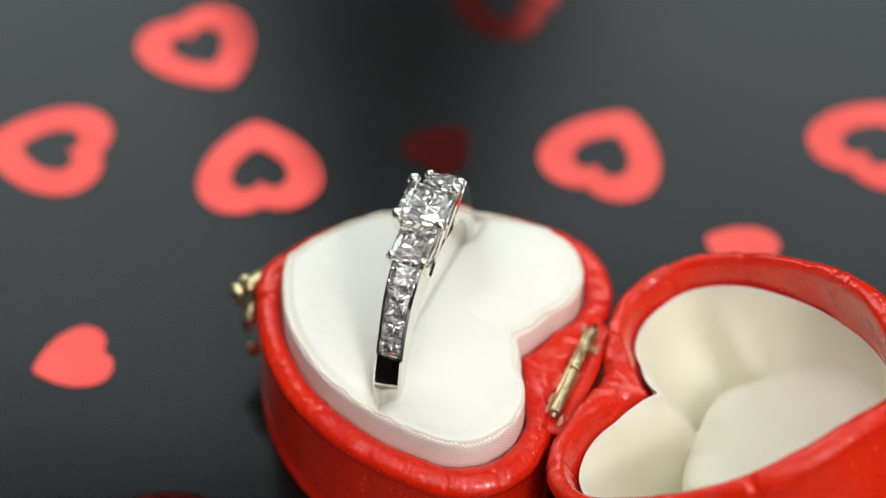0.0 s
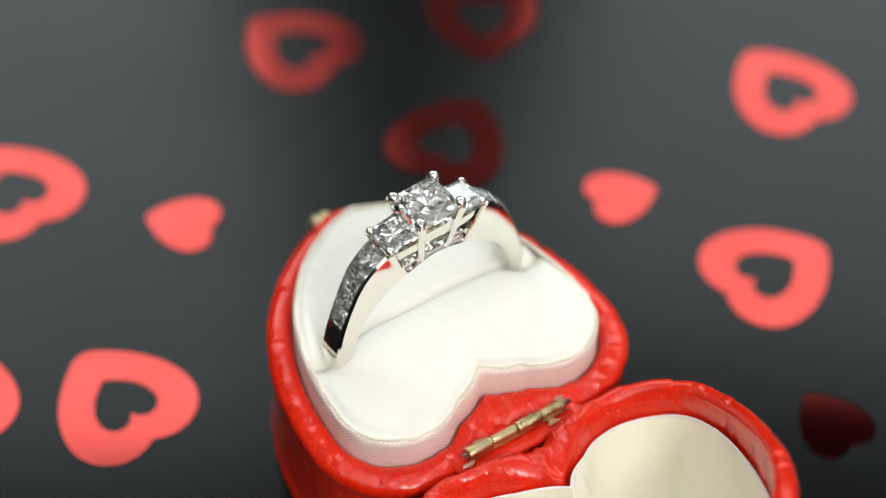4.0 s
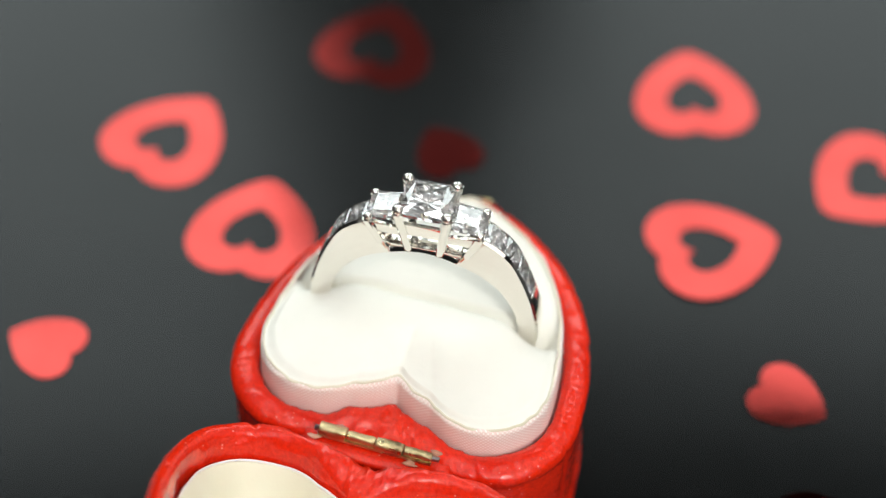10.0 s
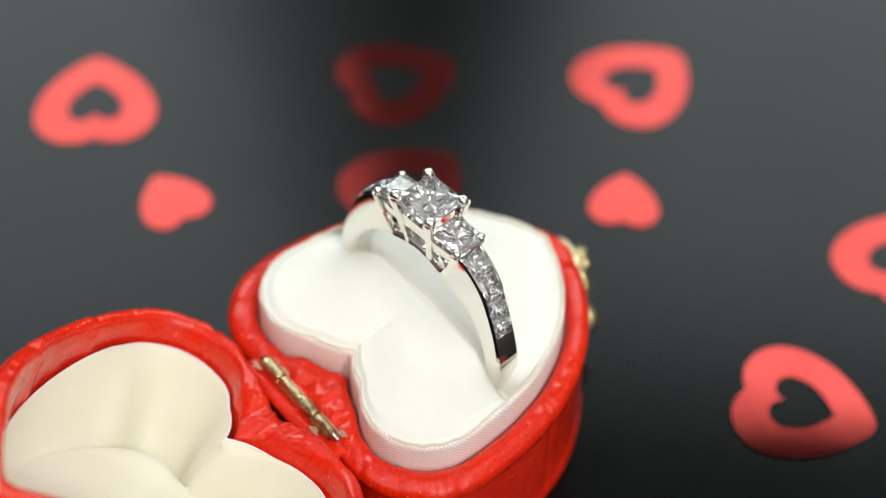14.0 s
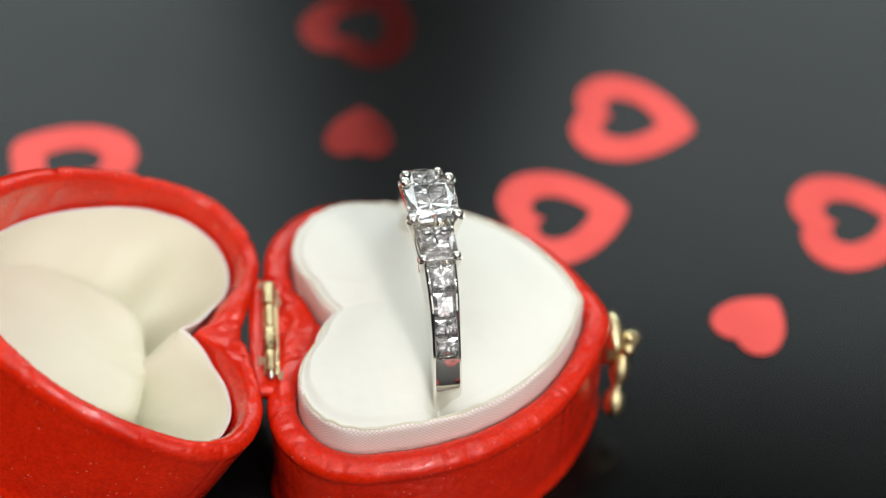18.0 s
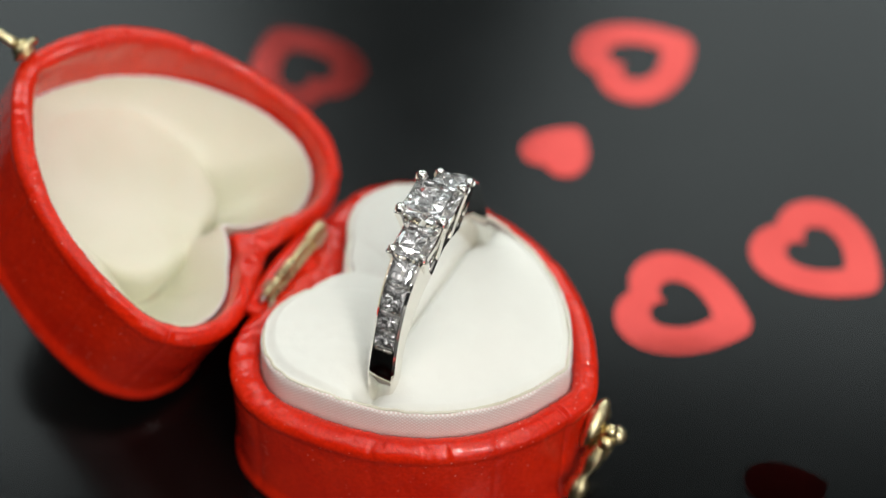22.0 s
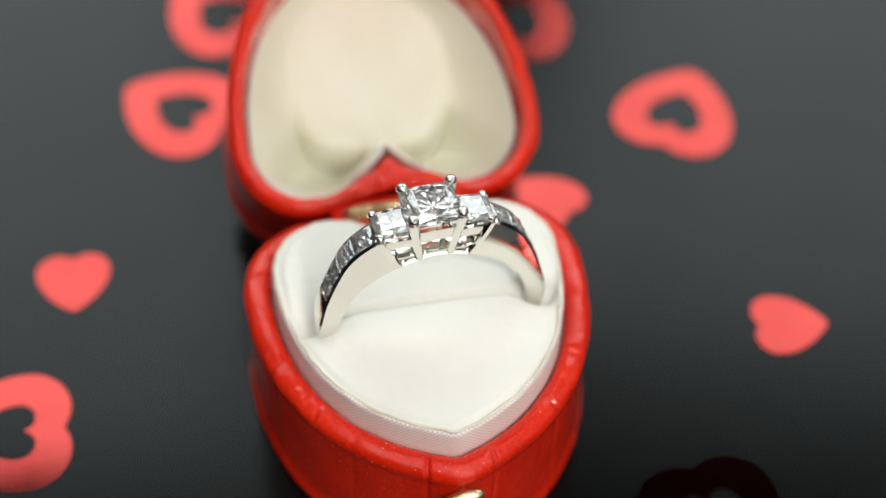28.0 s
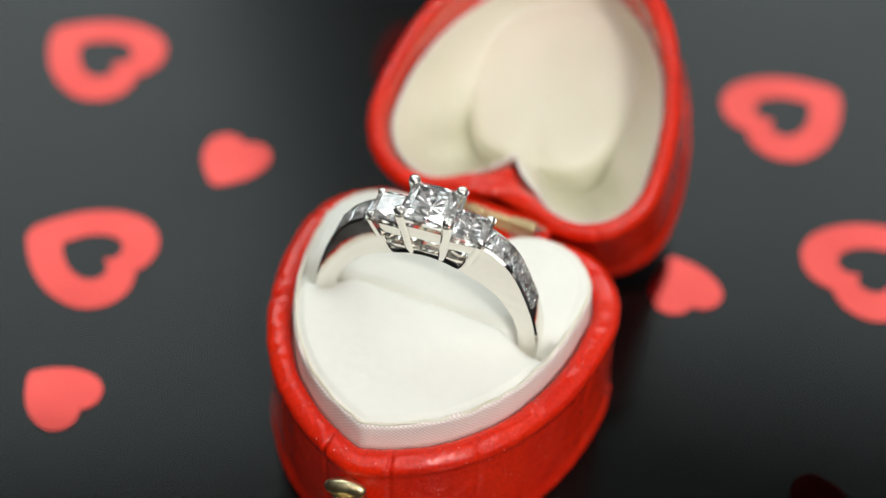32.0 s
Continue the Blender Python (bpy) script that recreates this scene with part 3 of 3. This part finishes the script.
# ------------------------------------------------------------------ diamond ring
RING_A, RING_B, RING_Z = -0.12, -0.22, 16.8
RING_TURN = 4.2
INNER_R = 9.3
SHANK_OUT = ((0, 13.6), (14, 13.6), (22, 13.95), (30, 13.75), (38, 13.35), (48, 12.45), (58, 11.85), (70, 11.45), (90, 11.2), (130, 10.9), (180, 10.8))
SHANK_WIDE = ((0, 2.6), (20, 2.95), (30, 2.8), (50, 2.55), (62, 2.55), (75, 2.65), (110, 2.5), (180, 2.3))


def curve_at(stops, x):
    xs, ys = zip(*stops)
    return float(np.mean(np.interp(x + np.linspace(-4, 4, 9), xs, ys)))


def ring_point(theta, r, a=0.0):
    t = radians(theta)
    return (a, r * math.sin(t), RING_Z + r * math.cos(t))


def princess(bm, m, w, d):
    """A square princess-cut stone: table, crown, girdle and a pavilion split down each side; w x d across, girdle at z = 0."""
    size = min(w, d)

    def sq(k, z):
        return [bm.verts.new(m @ Vector((sx * w / 2 * k, sy * d / 2 * k, z * size))) for sx, sy in ((1, 1), (-1, 1), (-1, -1), (1, -1))]

    def mids(k, z):
        return [bm.verts.new(m @ Vector((x * w / 2 * k, y * d / 2 * k, z * size))) for x, y in ((0, 1), (-1, 0), (0, -1), (1, 0))]

    table, breaks, girdle = sq(0.62, 0.14), mids(0.88, 0.085), sq(1.0, 0.02)
    culet = bm.verts.new(m @ Vector((0, 0, -0.56 * size)))
    bm.faces.new(table)
    # pavilion: rays from the culet, each side in four, bent once half way
    sides = ((1, 1, -1, 0), (-1, 1, 0, -1), (-1, -1, 1, 0), (1, -1, 0, 1))
    def ring(k, drops, z, bulge):
        out = []
        for x0, y0, dx, dy in sides:
            for i in range(4):
                c = k * (1 + (bulge if i % 2 else 0))
                x, y = x0 + dx * i / 2, y0 + dy * i / 2
                out.append(bm.verts.new(m @ Vector((x * w / 2 * c, y * d / 2 * c, (z + drops[i]) * size))))
        return out
    low = ring(1.0, (0, -0.035, -0.012, -0.035), -0.02, 0)
    upper = ring(0.76, (0, -0.012, 0.006, -0.012), -0.145, 0.03)
    half = ring(0.48, (0, 0, 0.012, 0), -0.31, 0.06)
    for i in range(4):
        j = (i + 1) % 4
        bm.faces.new((table[i], breaks[i], table[j]))
        bm.faces.new((table[i], girdle[i], breaks[i]))
        bm.faces.new((breaks[i], girdle[j], table[j]))
        bm.faces.new((girdle[i], girdle[j], breaks[i]))
        edge = [low[(4 * i + k) % 16] for k in range(5)]
        bm.faces.new([girdle[i]] + edge + [girdle[j]])
    for k in range(16):
        n = (k + 1) % 16
        bm.faces.new((low[k], upper[k], upper[n]))
        bm.faces.new((low[k], upper[n], low[n]))
        bm.faces.new((upper[k], half[k], upper[n]))
        bm.faces.new((upper[n], half[k], half[n]))
        bm.faces.new((half[k], culet, half[n]))


def stone(parent, w, d, m, label=""):
    bm = bmesh.new()
    princess(bm, m, w, d)
    return part("diamond", bm, DIAMOND, parent, label, smooth=False)


CHANNEL = (23.0, 33.0, 43.5, 52.5, 61.5)      # edges of the four channel stones, degrees from the top


def diamond_ring():
    root = tagged(new("diamond_ring"), "white gold ring with three square diamonds, upright in the cushion slit", "ring")
    # shank: a channel is sunk between two walls over the small stones
    bm = bmesh.new()
    rings = []
    for k in range(281):
        th = -158 + 316 * k / 280
        x = abs(th)
        ro, wide = curve_at(SHANK_OUT, x), curve_at(SHANK_WIDE, x)
        if x < 23:
            ro = min(ro, max(9.95, 13.9 - (23 - x) * 1.0))
        h = wide / 2
        wall = 0.27
        sunk = 1.3 if CHANNEL[0] < x < CHANNEL[-1] + 0.6 else 0.0
        c = 0.2
        ri = INNER_R
        prof = [(-h + c, ri), (-h, ri + c), (-h, ro - c), (-h + c, ro), (-h + wall, ro), (-h + wall + 0.02, ro - sunk), (h - wall - 0.02, ro - sunk), (h - wall, ro), (h - c, ro), (h, ro - c), (h, ri + c), (h - c, ri)]
        if not sunk:
            dome = 0.05
            prof[4], prof[5], prof[6], prof[7] = (-h * 0.6, ro + dome * 0.6), (-h * 0.2, ro + dome), (h * 0.2, ro + dome), (h * 0.6, ro + dome * 0.6)
        mid = (ri + ro) / 2
        prof.insert(10, (h + 0.07, mid))
        prof.insert(2, (-h - 0.07, mid))
        rings.append([ring_point(th, r, a) for a, r in prof])
    loft(bm, rings)
    shank = part("shank", bm, SILVER, root, "polished white gold band")
    edge_split(shank)
    # channel stones
    for sign in (-1, 1):
        for e0, e1 in zip(CHANNEL, CHANNEL[1:]):
            th = (e0 + e1) / 2
            r = curve_at(SHANK_OUT, th)
            size = curve_at(SHANK_WIDE, th) - 0.52
            p = ring_point(sign * th, r - 0.17)
            slope = math.degrees(math.atan2(curve_at(SHANK_OUT, e1) - curve_at(SHANK_OUT, e0), r * radians(e1 - e0)))
            m = Matrix.Translation(p) @ Matrix.Rotation(radians(-sign * (th - slope)), 4, "X")
            stone(root, size, r * radians(e1 - e0) * 0.97, m)
        bm = bmesh.new()
        q = ring_point(sign * (CHANNEL[-1] + 0.4), curve_at(SHANK_OUT, CHANNEL[-1]) - 0.06)
        tube(bm, [(-0.75, q[1], q[2]), (0.75, q[1], q[2])], 0.09, 6)
        part("channel_bar", bm, SILVER, root)
    # large stones
    stone(root, 4.65, 4.65, pose(-0.05, 0.0, 32.05), "large square princess-cut diamond")
    for sign in (-1, 1):
        stone(root, 3.35, 3.5, Matrix.Translation((-0.05, sign * 3.78, 30.45)) @ Matrix.Rotation(radians(-sign * 9), 4, "X"), "smaller square side diamond")
    # claws: flat bars that spread upwards from the foot of the setting, each with a round tip
    CLAWS = ((-5.3, 30.3, -3.75, 1.62, 0.38), (-2.3, 32.45, -1.45, 2.14, 0.50), (2.3, 32.45, 1.45, 2.14, 0.50), (5.3, 30.3, 3.75, 1.62, 0.38))

    def claw_at(k, sa, z):
        """The middle of a claw at a height."""
        b1, z1, b0, a1, _ = CLAWS[k]
        t = (z - 26.0) / (z1 - 0.25 - 26.0)
        return Vector((sa * (1.05 + (a1 - 1.05) * t), b0 + (b1 - b0) * t, z))

    for sa in (-1, 1):
        for k, (b1, z1, b0, a1, r) in enumerate(CLAWS):
            bm = bmesh.new()
            rings = []
            for t, wide, thick in ((0.0, 0.30, 0.26), (0.03, 0.38, 0.33), (0.35, 0.40, 0.36), (0.75, 0.42, 0.40), (0.93, r, r), (1.0, r, r)):
                p = claw_at(k, sa, 26.0 + (z1 - 0.25 - 26.0) * t)
                rings.append([p + Vector((thick * x, wide * y, 0)) for x, y in ((1, 0.55), (0.62, 1), (-0.62, 1), (-1, 0.55), (-1, -0.55), (-0.62, -1), (0.62, -1), (1, -0.55))])
            loft(bm, rings)
            ball(bm, (sa * (a1 - 0.12), b1 * 0.985, z1), r * 1.12, (1, 1, 0.85))
            edge_split(part("prong", bm, SILVER, root))
        # plates between the claws: a broad one under the stone, a thin one at the foot
        for k, low, high in ((0, 28.35, 29.55), (1, 28.75, 30.35), (2, 28.35, 29.55)):
            for name, z0, z1 in (("upper_rail", low, high), ("lower_rail", 25.95, 26.75)):
                bm = bmesh.new()
                rings = []
                for t in (0.0, 0.06, 0.3, 0.7, 0.94, 1.0):
                    p0, p1 = (claw_at(k, sa, z).lerp(claw_at(k + 1, sa, z), t) for z in (z0, z1))
                    # a rounded window: the plates thicken towards the claws
                    grow = 0.28 * (abs(t - 0.5) * 2) ** 6
                    p0, p1 = (p0 - Vector((0, 0, grow)), p1) if name == "upper_rail" else (p0, p1 + Vector((0, 0, grow)))
                    inward = Vector((-sa * 0.42, 0, 0))
                    out = Vector((sa * 0.10, 0, 0))
                    mid = (p0 + p1) / 2
                    rings.append([p0 + out * 0.2, mid + out, p1 + out * 0.2, p1 + inward, mid + inward, p0 + inward])
                loft(bm, rings)
                edge_split(part(name, bm, SILVER, root))
    for s in (-1, 1):
        bm = bmesh.new()
        tube(bm, [(-1.05, s * 3.75, 26.1), (1.05, s * 3.75, 26.1)], 0.3, 10)
        part("cross_bar", bm, SILVER, root)
    turn = pose(0, 0, 0, 0, 0, BOX_TURN)
    root.matrix_world = turn @ pose(RING_A * MM, RING_B * MM, 0, 0, 0, RING_TURN)
    return root


def edge_split(ob):
    mod = ob.modifiers.new("edges", "EDGE_SPLIT")
    mod.split_angle = radians(35)


# ------------------------------------------------------------------ confetti
def heart_line(width):
    """A full heart line with rounded flanks, tip towards -y, of that width."""
    k = width / 10.4
    loop = heart_outline(240, 2, 1.75 * k, 2.5 * k, 2.7 * k, 1.1 * k, 2.7 * k, -6.1 * k, -0.9 * k, (-3.7 * k, 3.5 * k))
    return loop[:, ::-1].copy()


def offset_loop(line, off, n=96):
    """The loop at a distance off outside (+) or inside (-) of a heart line, seen from its middle."""
    out = []
    c = np.array((0.0, -0.4))
    for k in range(n):
        an = 2 * math.pi * k / n + math.pi / 2
        d = np.array((math.cos(an), math.sin(an)))
        rs = np.linspace(0, 12, 900)
        gap = np.min(np.hypot(*(c + rs[:, None] * d)[:, None, :].transpose(2, 0, 1) - line.T[:, None, :]), axis=1)
        near = np.where(gap <= abs(off))[0]
        out.append(c + d * rs[near[-1] if off > 0 else near[0]])
    return np.array(out)


def polar_loop(line, n=96):
    """A heart line taken at even angles round its middle, from the notch."""
    c = np.array((0.0, -0.4))
    d = line - c
    an = np.arctan2(d[:, 1], d[:, 0]) % (2 * math.pi)
    order = np.argsort(an)
    an, r = an[order], np.hypot(*d.T)[order]
    want = (np.arange(n) * 2 * math.pi / n + math.pi / 2) % (2 * math.pi)
    rr = np.interp(want, np.concatenate([an - 2 * math.pi, an, an + 2 * math.pi]), np.concatenate([r, r, r]))
    return c + rr[:, None] * np.stack([np.cos(want), np.sin(want)], 1)


def confetti(name, outer, inner=None, thick=0.1):
    bm = bmesh.new()
    n = len(outer)
    def ring(loop, z):
        return [bm.verts.new((x, y, z)) for x, y in loop]
    if inner is None:
        rows = [ring(outer, 0.0), ring(outer, thick), ring(outer * 0.6, thick)]
        for r0, r1 in zip(rows, rows[1:]):
            for i in range(n):
                j = (i + 1) % n
                bm.faces.new((r0[i], r0[j], r1[j], r1[i]))
        bm.faces.new(rows[-1])
        bm.faces.new(list(reversed(rows[0])))
    else:
        rows = [ring(outer, 0.0), ring(outer, thick), ring(inner, thick), ring(inner, 0.0)]
        for r0, r1 in zip(rows, rows[1:] + rows[:1]):
            for i in range(n):
                j = (i + 1) % n
                bm.faces.new((r0[i], r0[j], r1[j], r1[i]))
    return part(name, bm, FOIL, smooth=False)


OPEN_HEARTS = ((-47.2, 39.5, -34.5), (-55.9, 16.8, -162.9), (-31.7, 24.4, 120.6), (-52.1, -22.8, 182.3), (-18.5, -26.1, -173.8), (-28.9, -40.9, 164.0), (4.8, 43.4, 87.7),
               (2.4, -60.8, -123.4), (38.8, -38.6, -32.5), (58.7, -23.3, -37.2), (33.8, 58.5, 76.1), (-17.2, 64.0, 176.0), (49.3, 21.2, 48.8), (66.0, 14.5, 36.0))
SOLID_HEARTS = ((-13.3, 36.1, 74.1), (-36.9, -9.1, -136.3), (4.3, -41.4, -97.1), (23.8, 34.9, 177.4), (27.3, -19.4, 36.2))


# hearts that lie a little askew: degrees, and the direction of the axis they tip about
LEANING = {OPEN_HEARTS[2]: (1.0, -60.8), SOLID_HEARTS[0]: (0.6, -56), SOLID_HEARTS[1]: (0.6, 10.8), SOLID_HEARTS[2]: (0.4, 95)}


def all_confetti():
    made = []
    line = heart_line(10.4)
    outer = offset_loop(line, 1.85)
    inner = polar_loop(heart_outline(240, 3, 1.05, 1.55, 1.7, 0.8, 1.5, -3.7, -0.6, (-2.2, 2.3))[:, ::-1])
    mid = np.array((0, (outer[:, 1].max() + outer[:, 1].min()) / 2))
    outer, inner = (outer - mid) * 1.03, (inner - mid) * 1.03
    solid = offset_loop(heart_line(7.2), 0.6) * 0.965
    solid = solid - np.array((0, (solid[:, 1].max() + solid[:, 1].min()) / 2))
    first = tagged(confetti("open_confetti_heart", outer, inner), "shiny red foil confetti heart with a cut-out middle", "confetti", "open confetti hearts")
    small = tagged(confetti("solid_confetti_heart", solid), "small solid red foil confetti heart", "confetti", "solid confetti hearts")
    for proto, rows in ((first, OPEN_HEARTS), (small, SOLID_HEARTS)):
        for i, (a, b, tip) in enumerate(rows):
            lean, way = LEANING.get((a, b, tip), (0.0, 0.0))
            axis = Vector((math.cos(radians(way)), math.sin(radians(way)), 0))
            m = pose(0, 0, 0, 0, 0, BOX_TURN) @ pose(a * MM, b * MM, (0.02 + 0.11 * lean) * MM) @ Matrix.Rotation(radians(lean), 4, axis) @ pose(0, 0, 0, 0, 0, tip + 90)
            if i:
                made.append(copy_thing(proto, m))
            else:
                proto.matrix_world = m
                made.append(proto)
    return made


room()
table()
TURNING = [turntable(), ring_box(), diamond_ring()] + all_confetti()


def motions():
    """All that stands on the turntable goes round with it."""
    for thing in TURNING:
        start = thing.matrix_basis.copy()
        walk(thing, [(0.5 * k, pose(0, 0, 0, 0, 0, -SPIN * 0.5 * k) @ start) for k in range(65)])


motions()
